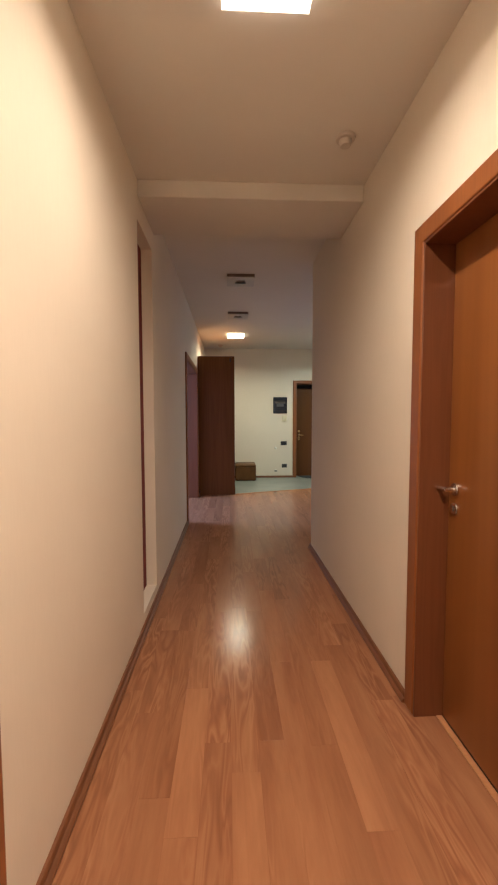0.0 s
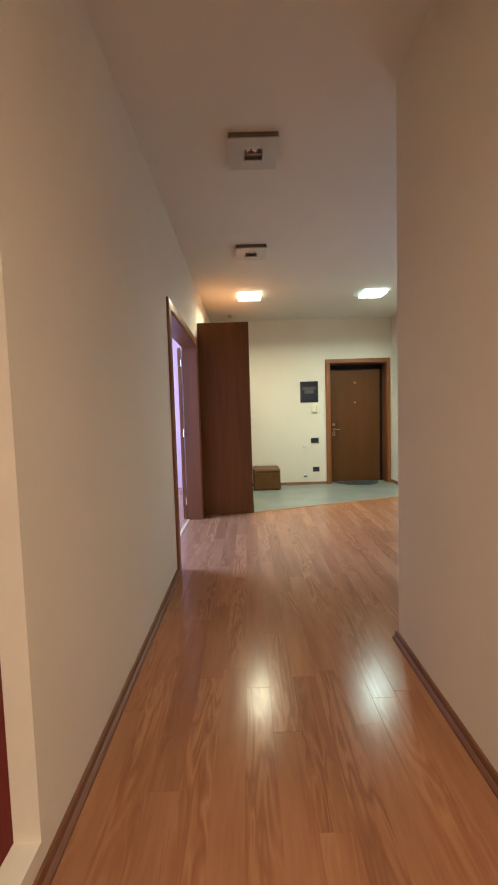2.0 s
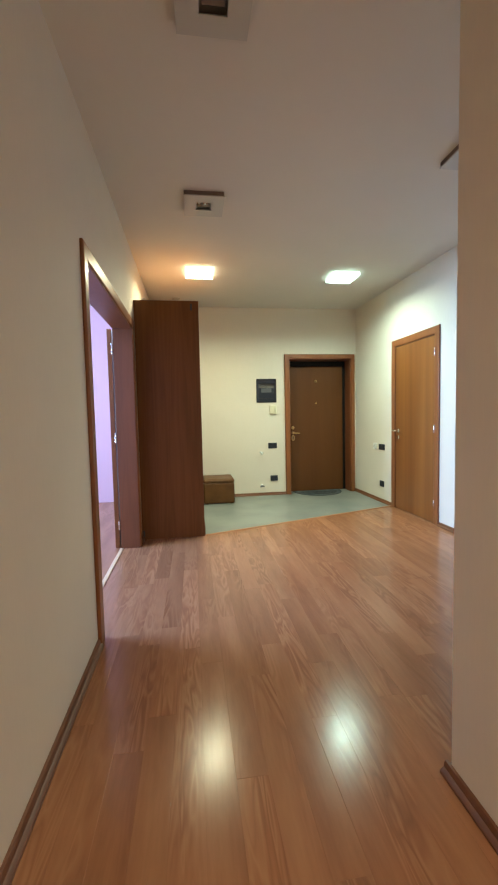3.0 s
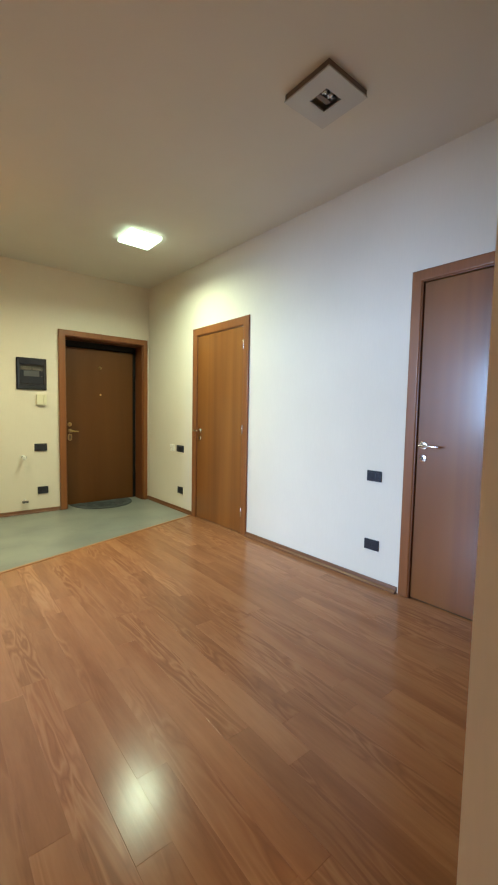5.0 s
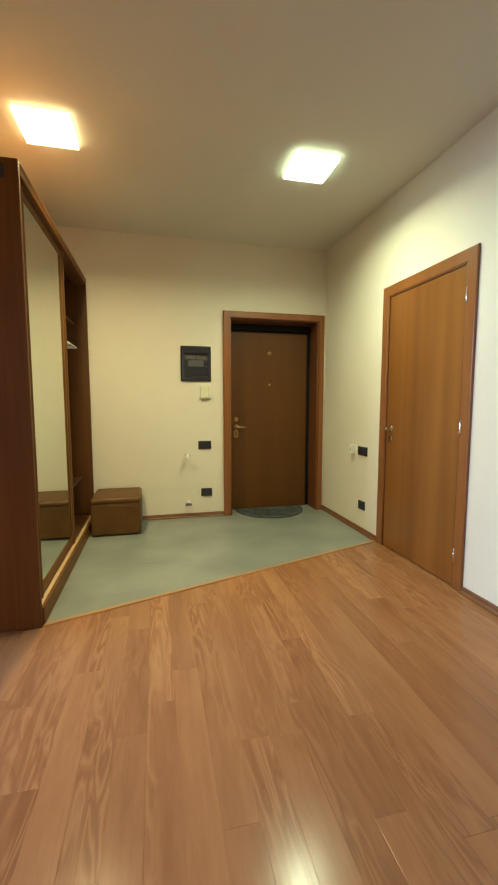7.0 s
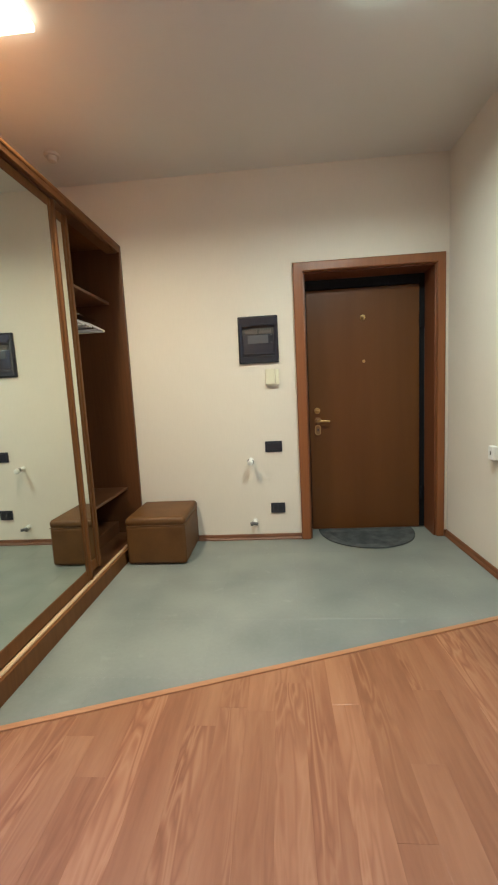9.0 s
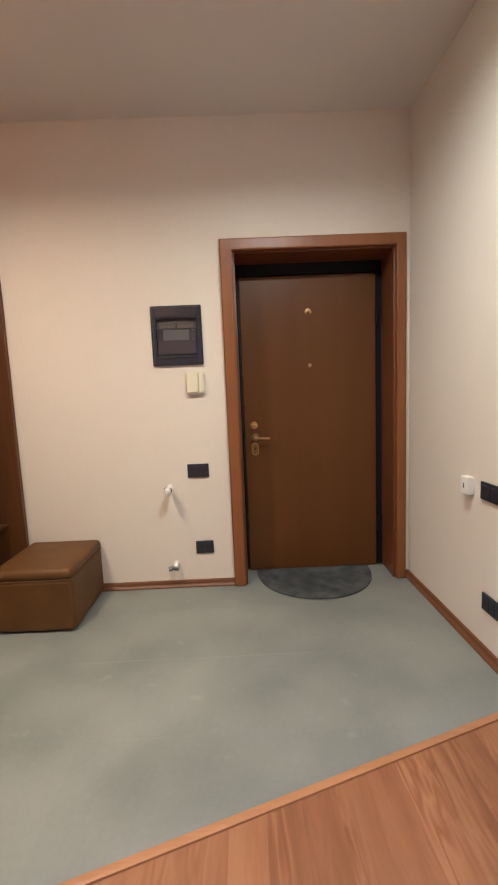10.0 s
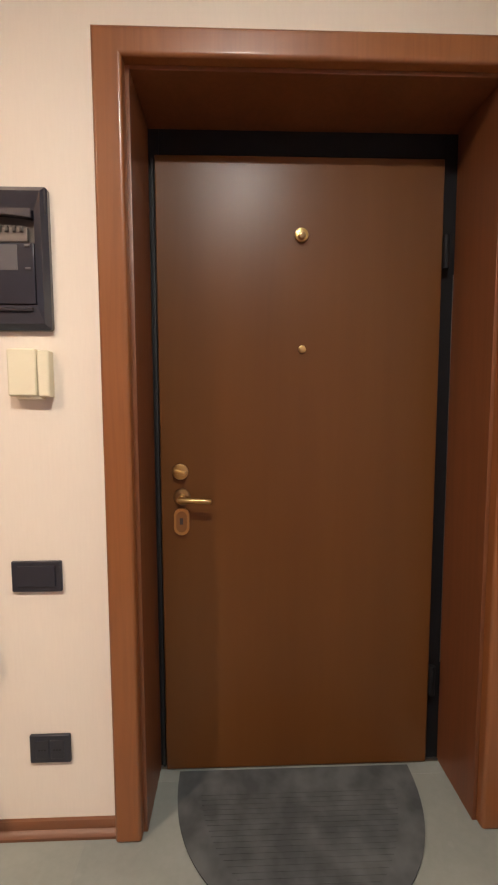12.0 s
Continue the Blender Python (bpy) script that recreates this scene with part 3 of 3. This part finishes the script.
part("plinth", box(bmesh.new(), (W - 0.02, 0.026, 0), (W + 0.008, L - 0.028, 0.098), 0.003), WARD, wd)
part("bottom_track", box(bmesh.new(), (W - 0.030, 0.024, 0.098), (W - 0.008, L - 0.028, 0.106), 0.002), PALE_EDGE, wd, "pale worn runner edge")
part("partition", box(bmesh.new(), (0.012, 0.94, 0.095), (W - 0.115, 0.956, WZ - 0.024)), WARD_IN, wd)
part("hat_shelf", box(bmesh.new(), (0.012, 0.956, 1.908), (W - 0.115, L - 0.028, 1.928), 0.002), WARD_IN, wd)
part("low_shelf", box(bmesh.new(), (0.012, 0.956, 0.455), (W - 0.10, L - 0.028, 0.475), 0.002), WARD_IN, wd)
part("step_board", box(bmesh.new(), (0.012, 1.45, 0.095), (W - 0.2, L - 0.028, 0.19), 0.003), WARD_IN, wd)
part("hanging_rail", rod(bmesh.new(), (0.365, 0.956, 1.80), (0.365, L - 0.028, 1.80), 0.0125), CHROME, wd)


def sliding_door(y0, y1, x):
    z0, z1, s = 0.108, WZ - 0.062, 0.066
    d = part("sliding_door", box(bmesh.new(), (x - 0.012, y0 + s, z0 + 0.07), (x - 0.006, y1 - s, z1 - 0.045)), MIRROR, wd, "mirror sliding door")
    for lo, hi in (((x - 0.024, y0, z0), (x, y0 + s, z1)), ((x - 0.024, y1 - s, z0), (x, y1, z1))):
        bm = box(bmesh.new(), lo, hi, 0.004)
        rod(bm, (x - 0.001, (lo[1] + hi[1]) / 2, z0), (x - 0.001, (lo[1] + hi[1]) / 2, z1), 0.012, segs=14)
        part("stile", bm, WARD, d, "walnut stile with rounded grip")
    part("rail", box(bmesh.new(), (x - 0.022, y0 + s, z0), (x - 0.002, y1 - s, z0 + 0.07), 0.003), WARD, d)
    part("rail", box(bmesh.new(), (x - 0.022, y0 + s, z1 - 0.045), (x - 0.002, y1 - s, z1), 0.003), WARD, d)


sliding_door(0.095, 1.062, W - 0.030)
sliding_door(0.270, 1.262, W - 0.066)


def hanger(x, y, z, turn, material, label):
    """A clothes hanger with a hook on the rail at (x, y, z)."""
    h = thing("clothes_hanger", (x, y, z), label, "hanger", "hangers on the rail")
    bm = bmesh.new()
    pts = [Vector((0.016 * math.cos(t), 0, 0.016 * math.sin(t))) for t in [radians(a) for a in range(-20, 241, 20)]]
    pts += [Vector((0, 0, -0.05))]
    for p, q in zip(pts, pts[1:]):
        rod(bm, p, q, 0.002, segs=6)
    part("hook", moved(bm, Matrix.Rotation(radians(turn), 4, "Z")), CHROME, h)
    bm = bmesh.new()
    arc = [Vector((s * 0.2 * u, 0, -0.05 - 0.085 * u ** 1.4)) for s in (-1, 1) for u in (0, 0.25, 0.5, 0.75, 1.0)]
    for k in (0, 5):
        for p, q in zip(arc[k:k + 5], arc[k + 1:k + 5]):
            rod(bm, p, q, 0.008, segs=8)
    rod(bm, arc[4], arc[9], 0.006, segs=8)
    part("shoulders", moved(bm, Matrix.Rotation(radians(turn), 4, "Z")), material, h)


RX = WX0 + 0.365
for i, (y, t, mt) in enumerate(((8.01, 4, WHITE_PLASTIC), (8.05, -3, FROST), (8.09, 9, LAMP_WELL), (8.13, 3, FROST), (8.18, -8, LAMP_DARK), (8.23, 7, FROST), (8.29, 14, FROST), (8.35, -4, CREAM_PLASTIC))):
    hanger(RX, y, 1.80, t, mt, "plastic clothes hanger on the wardrobe rail")

# ---- loose cable on the wardrobe ----
bm = bmesh.new()
loop = [Vector((0.045 * math.cos(t) * (1 + 0.2 * math.sin(2 * t)), 0.03 * math.sin(t), 0.004 + 0.012 * (1 + math.sin(3 * t)))) for t in [i * math.pi / 12 for i in range(25)]]
for p, q in zip(loop, loop[1:]):
    rod(bm, p, q, 0.004, segs=8)
cable = solid("cable_loop", bm, WHITE_PLASTIC, "short white cable loop lying on the wardrobe top", "cable")
cable.location = (-0.36, 6.80, WZ)

# ---- ottoman ----
ot = thing("ottoman", (0.405, 8.41, 0), "brown leather storage ottoman against the entrance wall", "ottoman")
hx, hy = 0.217, 0.232
part("body", box(bmesh.new(), (-hx + 0.003, -hy + 0.003, 0.008), (hx - 0.003, hy - 0.003, 0.290), 0.02, 4), LEATHER, ot)
lid = box(bmesh.new(), (-hx, -hy, 0.284), (hx, hy, 0.348), 0.03, 5)
for v in lid.verts:
    if v.co.z > 0.335:
        v.co.z += 0.008 * (1 - (v.co.x / hx) ** 2) * (1 - (v.co.y / hy) ** 2)
lid = part("lid", lid, LEATHER, ot, "padded brown leather lid")
bm = bmesh.new()
for p, q in (((-hx, -hy), (hx, -hy)), ((hx, -hy), (hx, hy)), ((hx, hy), (-hx, hy)), ((-hx, hy), (-hx, -hy))):
    rod(bm, (p[0] * 0.968, p[1] * 0.968, 0.288), (q[0] * 0.968, q[1] * 0.968, 0.288), 0.0045, segs=10)
part("piping", bm, LEATHER, lid)
for sx in (-1, 1):
    for sy in (-1, 1):
        part("foot", rod(bmesh.new(), (sx * 0.17, sy * 0.18, 0), (sx * 0.17, sy * 0.18, 0.012), 0.018), RUBBER, ot)

# ---- door mat ----
mt = thing("door_mat", (1.985, 8.825, 0.004), "grey half-round ribbed rubber door mat before the entrance", "door mat")
N = 40
rim = [(0.38 * math.cos(math.pi * i / N), -0.43 * math.sin(math.pi * i / N) ** 0.85) for i in range(N + 1)]
part("base", prism(bmesh.new(), rim, 0, 0.006), MAT_RUBBER, mt)
for k in range(18):
    y = -0.085 - 0.0153 * k
    half = 0.31 * math.sqrt(max(0.0, 1 - (y / 0.40) ** 2))
    part("rib", box(bmesh.new(), (-half, y - 0.0035, 0.006), (half, y + 0.0035, 0.0075)), MAT_RUBBER, mt)


# ---- wall fittings ----
def on_wall(bm, wall):
    """From a plate seen from the front (x to the right, z up, y towards the wall) to its wall."""
    return moved(bm, Matrix.Rotation(radians(-90), 4, "Z")) if wall == "east" else bm


def wall_plate(name, at, w, h, wall, label, category, pieces, group="", material=BLACK_PLASTIC):
    p = thing(name, at, label, category, group)
    if wall == "east":
        skewed(p)
    part("plate", on_wall(box(bmesh.new(), (-w / 2, -0.010, -h / 2), (w / 2, 0, h / 2), 0.0035, 3), wall), material, p)
    n = len(pieces)
    iw = (w - 0.03) / max(n, 1)
    for i, kind in enumerate(pieces):
        c = -w / 2 + 0.015 + iw * (i + 0.5)
        if kind == "key":
            bm = box(bmesh.new(), (c - iw / 2 + 0.001, -0.0145, -h / 2 + 0.016), (c + iw / 2 - 0.001, -0.008, h / 2 - 0.012), 0.002)
            part("rocker", on_wall(bm, wall), material, p)
        else:
            s = part("socket_insert", on_wall(box(bmesh.new(), (c - iw / 2 + 0.002, -0.0125, -h / 2 + 0.014), (c + iw / 2 - 0.002, -0.008, h / 2 - 0.014), 0.002), wall), material, p)
            for dx in (-0.008, 0, 0.008):
                part("contact_hole", on_wall(rod(bmesh.new(), (c + dx, -0.0132, 0), (c + dx, -0.010, 0), 0.0025, segs=10), wall), RUBBER, s)
    return p


wall_plate("light_switch", (1.2575, YE, 0.754), 0.133, 0.085, "entrance", "charcoal plastic wall switch plate beside the entrance", "switch", ["key"], "wall plates")
wall_plate("power_socket", (1.273, YE, 0.258), 0.112, 0.082, "entrance", "charcoal plastic power socket low on the wall", "socket", ["socket", "socket"], "wall plates")
wall_plate("light_switch", (XH, 7.818, 0.75), 0.16, 0.08, "east", "charcoal plastic wall switch plate beside a door", "switch", ["key", "key"], "wall plates")
wall_plate("power_socket", (XH, 7.813, 0.25), 0.112, 0.08, "east", "charcoal plastic power socket low on the wall", "socket", ["socket", "socket"], "wall plates")
wall_plate("light_switch", (XH, 5.183, 0.7685), 0.115, 0.075, "east", "charcoal plastic switch plate with centre socket", "switch", ["key", "socket", "key"], "wall plates")
wall_plate("power_socket", (XH, 5.184, 0.281), 0.115, 0.075, "east", "charcoal plastic power socket above the skirting", "socket", ["socket", "socket"], "wall plates")

ws = thing("intercom_button", (XH, 7.985, 0.752), "small white plastic wall sensor box with a button", "sensor")
skewed(ws)
part("housing", on_wall(box(bmesh.new(), (-0.027, -0.035, -0.042), (0.027, 0, 0.042), 0.005, 3), "east"), WHITE_PLASTIC, ws)
part("button", on_wall(box(bmesh.new(), (-0.003, -0.037, -0.012), (0.003, -0.034, 0.012), 0.001), "east"), LAMP_DARK, ws)

bx = thing("chime_box", (1.271, YE, 1.295), "yellowed cream plastic doorbell box under the fuse panel", "doorbell")
part("cover", box(bmesh.new(), (-0.052, -0.034, -0.058), (0.020, 0, 0.062), 0.005, 3), CREAM_PLASTIC, bx)
part("side_cover", box(bmesh.new(), (0.022, -0.032, -0.060), (0.052, 0, 0.058), 0.005, 3), CREAM_PLASTIC, bx)
part("wedge", box(bmesh.new(), (-0.035, -0.026, -0.066), (0.03, -0.004, -0.057), 0.002), CREAM_PLASTIC, bx)

fp = thing("fuse_panel", (1.1765, YE, 1.58), "slate-blue plastic fuse panel with a smoked window", "fuse box")
bm = bmesh.new()
rings = []
for hw, hh, y in ((0.152, 0.176, 0.0), (0.152, 0.176, -0.013), (0.139, 0.161, -0.026), (0.121, 0.115, -0.022), (0.118, 0.112, -0.004)):
    rings.append([bm.verts.new((sx * hw, y, sz * hh)) for sx, sz in ((-1, -1), (1, -1), (1, 1), (-1, 1))])
for r, q in zip(rings, rings[1:]):
    for k in range(4):
        bm.faces.new((r[k], r[(k + 1) % 4], q[(k + 1) % 4], q[k]))
corner = [e for e in bm.edges if e.verts[0] in rings[0] + rings[1] and e.verts[1] in rings[0] + rings[1] and abs(e.verts[0].co.y - e.verts[1].co.y) > 0.01]
bmesh.ops.bevel(bm, geom=corner, offset=0.008, segments=3, profile=0.5, affect="EDGES")
part("frame", bm, PANEL_BLUE, fp)
part("recess", box(bmesh.new(), (-0.118, -0.006, -0.112), (0.118, 0, 0.112)), LAMP_DARK, fp)
door = part("panel_door", box(bmesh.new(), (-0.117, -0.020, -0.111), (0.117, -0.007, 0.040), 0.003), PANEL_BLUE, fp)
part("window", box(bmesh.new(), (-0.080, -0.0215, -0.028), (0.076, -0.018, 0.034), 0.001), SMOKED, door, "smoked grey window")
part("door_lip", rod(bmesh.new(), (-0.112, -0.026, -0.126), (0.112, -0.026, -0.126), 0.005, bevel=0.001), PANEL_BLUE, door, "glossy raised lip")
for z in (0.032, -0.024):
    part("latch", box(bmesh.new(), (0.094, -0.023, z - 0.003), (0.108, -0.019, z + 0.003), 0.001), SMOKED, door)
for side in (-1, 1):
    blk = part("breaker_block", box(bmesh.new(), (min(side * 0.006, side * 0.1), -0.015, 0.043), (max(side * 0.006, side * 0.1), -0.004, 0.078), 0.002), BREAKER, fp, "row of grey-brown breakers")
    for k in range(5):
        cx = side * (0.015 + 0.018 * k)
        part("toggle", box(bmesh.new(), (cx - 0.004, -0.020, 0.066), (cx + 0.004, -0.013, 0.080), 0.001), LAMP_DARK, blk)
xs = [-0.117 + 0.0195 * k for k in range(13)]
arch = [(x, 0.096 + 0.010 * (1 - (x / 0.117) ** 2)) for x in xs] + [(0.117, 0.118), (-0.117, 0.118)]
bm = moved(prism(bmesh.new(), arch, 0.008, 0.029), Matrix.Rotation(radians(90), 4, "X"))
part("hood", bm, PANEL_BLUE, fp, "arched hood over the breakers")


def pipe_stub(x, z, cap, label):
    s = thing("pipe_stub", (x, YE, z), label, "pipe stub", "capped pipes on the wall")
    part("flange", rod(bmesh.new(), (0, 0, 0), (0, -0.008, 0), 0.02, bevel=0.002), WHITE_PLASTIC, s)
    part("pipe", rod(bmesh.new(), (0, -0.006, 0), (0, -0.08, -0.004), 0.0135, bevel=0.002), WHITE_PLASTIC, s)
    part("elbow", rod(bmesh.new(), (0.024, -0.074, -0.006), (-0.024, -0.074, 0.004), 0.0125, bevel=0.002), UNION, s, "grey metal union")
    if cap:
        part("cap", rod(bmesh.new(), (0, -0.078, -0.006), (-0.006, -0.112, -0.010), 0.023, 0.019, bevel=0.008), WHITE_PLASTIC, s, "white plastic cap")
    else:
        part("valve", rod(bmesh.new(), (-0.014, -0.077, -0.002), (-0.036, -0.080, -0.004), 0.015, bevel=0.003), UNION, s)


pipe_stub(1.075, 0.655, True, "white capped radiator pipe stub sticking out")
pipe_stub(1.085, 0.155, False, "white pipe stub with grey metal valve")

# ---- threshold strip and floor pieces ----
P0, P1 = Vector((0.165, 6.742)), Vector((2.612, 7.556))
DIR = (P1 - P0).normalized()
NRM = Vector((-DIR.y, DIR.x))
bm = bmesh.new()
a, b, u, v = P0 - NRM * 0.014, P1 - NRM * 0.014, P1 + NRM * 0.014, P0 + NRM * 0.014
prism(bm, [tuple(a), tuple(b), tuple(u), tuple(v)], -0.008, 0.0075)
top = [e for e in bm.edges if all(w.co.z > 0.007 for w in e.verts)]
bmesh.ops.bevel(bm, geom=top, offset=0.005, segments=2, profile=0.5, affect="EDGES")
solid("threshold_trim", bm, TRIM, "light wooden strip between laminate and stone tiles", "trim", "structure")


rng = random.Random(5)


def clipped(poly, p, n, keep):
    """The part of a flat outline on the side of the line through p that its normal n (keep=+1) or -n points to."""
    out = []
    for q, r in zip(poly, poly[1:] + poly[:1]):
        dq, dr = keep * (Vector(q) - p).dot(n), keep * (Vector(r) - p).dot(n)
        if dq >= 0:
            out.append(q)
        if dq * dr < 0:
            s = dq / (dq - dr)
            out.append((q[0] + s * (r[0] - q[0]), q[1] + s * (r[1] - q[1])))
    return out


def piece(name, poly, parent, material, z, gap, tilt=0.0):
    cx, cy = sum(q[0] for q in poly) / len(poly), sum(q[1] for q in poly) / len(poly)
    bm = bmesh.new()
    low = [bm.verts.new((x, y, -0.008)) for x, y in poly]
    top = [bm.verts.new((x, y, z - gap * 0.6)) for x, y in poly]
    sx, sy = rng.uniform(-tilt, tilt), rng.uniform(-tilt, tilt) * 0.15
    face = [bm.verts.new((x + gap * (1 if x < cx else -1), y + gap * (1 if y < cy else -1), z + sx * (x - cx) + sy * (y - cy))) for x, y in poly]
    n = len(poly)
    for r, s in ((low, top), (top, face)):
        for i in range(n):
            bm.faces.new((r[i], r[(i + 1) % n], s[(i + 1) % n], s[i]))
    bm.faces.new(face)
    ob = new(name, mesh(name, bm, material, False))
    ob.parent = parent
    return ob


STRIP = 0.107


def strip_run(a, b, y0, y1):
    """One row of laminate strips of varied length between y0 and y1."""
    y = y0 - rng.uniform(0.0, 0.55)
    while y < y1:
        e = y + rng.choice((0.7, 0.9, 1.1, 1.3))
        if y1 - e < 0.12:
            e = y1
        lo, hi = max(y, y0), min(e, y1)
        y = e
        poly = [(a, lo), (b, lo), (b, hi), (a, hi)]
        if hi > 6.6 and b > 0.17:
            poly = clipped(poly, P0, NRM, -1)
        if hi > WY0 and b < 0.2:
            poly = [(px, min(py, WY0 + 0.03)) for px, py in poly] if lo < WY0 else []
        if len(poly) >= 3:
            piece("plank", poly, floor, PLANK, 0.0, 0.0009, 0.005)


for k in range(math.ceil((XH + 0.02 - XL) / STRIP)):
    a, b = XL + k * STRIP, min(XL + (k + 1) * STRIP, XH + 0.02)
    if b <= XR:
        strip_run(a, b, YB, 7.6)
    else:
        strip_run(a, b, YC, 7.6)
        if a < XR:
            strip_run(a, XR, YB, YC)
for a, b, c, d in ((XR, 1.0, D1[0], D1[1]), (XL - 0.16, XL, D5[0], D5[1]), (XL - 0.1, XL, D4[0], D4[1])):
    piece("plank", [(a, c), (b, c), (b, d), (a, d)], floor, PLANK, 0.0, 0.0008)

tiles = solid("floor_tiled", box(bmesh.new(), (0.17, 6.75, -0.0079), (XH, 8.99, -0.0075)), TILE_JOINT, "grey-green stone tile floor at the entrance", "floor", "structure")
TILE, TX, TY = 0.44, 0.93, 7.92
for i in range(-4, 5):
    for j in range(-4, 4):
        a, c = TX + i * TILE, TY + j * TILE
        x0, x1, y0, y1 = max(a, 0.15), min(a + TILE, XH), max(c, 6.6), min(c + TILE, 8.86)
        if x1 - x0 < 0.01 or y1 - y0 < 0.01:
            continue
        if y1 > YE and (x1 < EN[0] or x0 > EN[1]):
            y1 = YE
            if y1 - y0 < 0.01:
                continue
        poly = clipped([(x0, y0), (x1, y0), (x1, y1), (x0, y1)], P0, NRM, 1)
        if len(poly) >= 3:
            piece("tile", poly, tiles, STONE, 0.0, 0.0007)
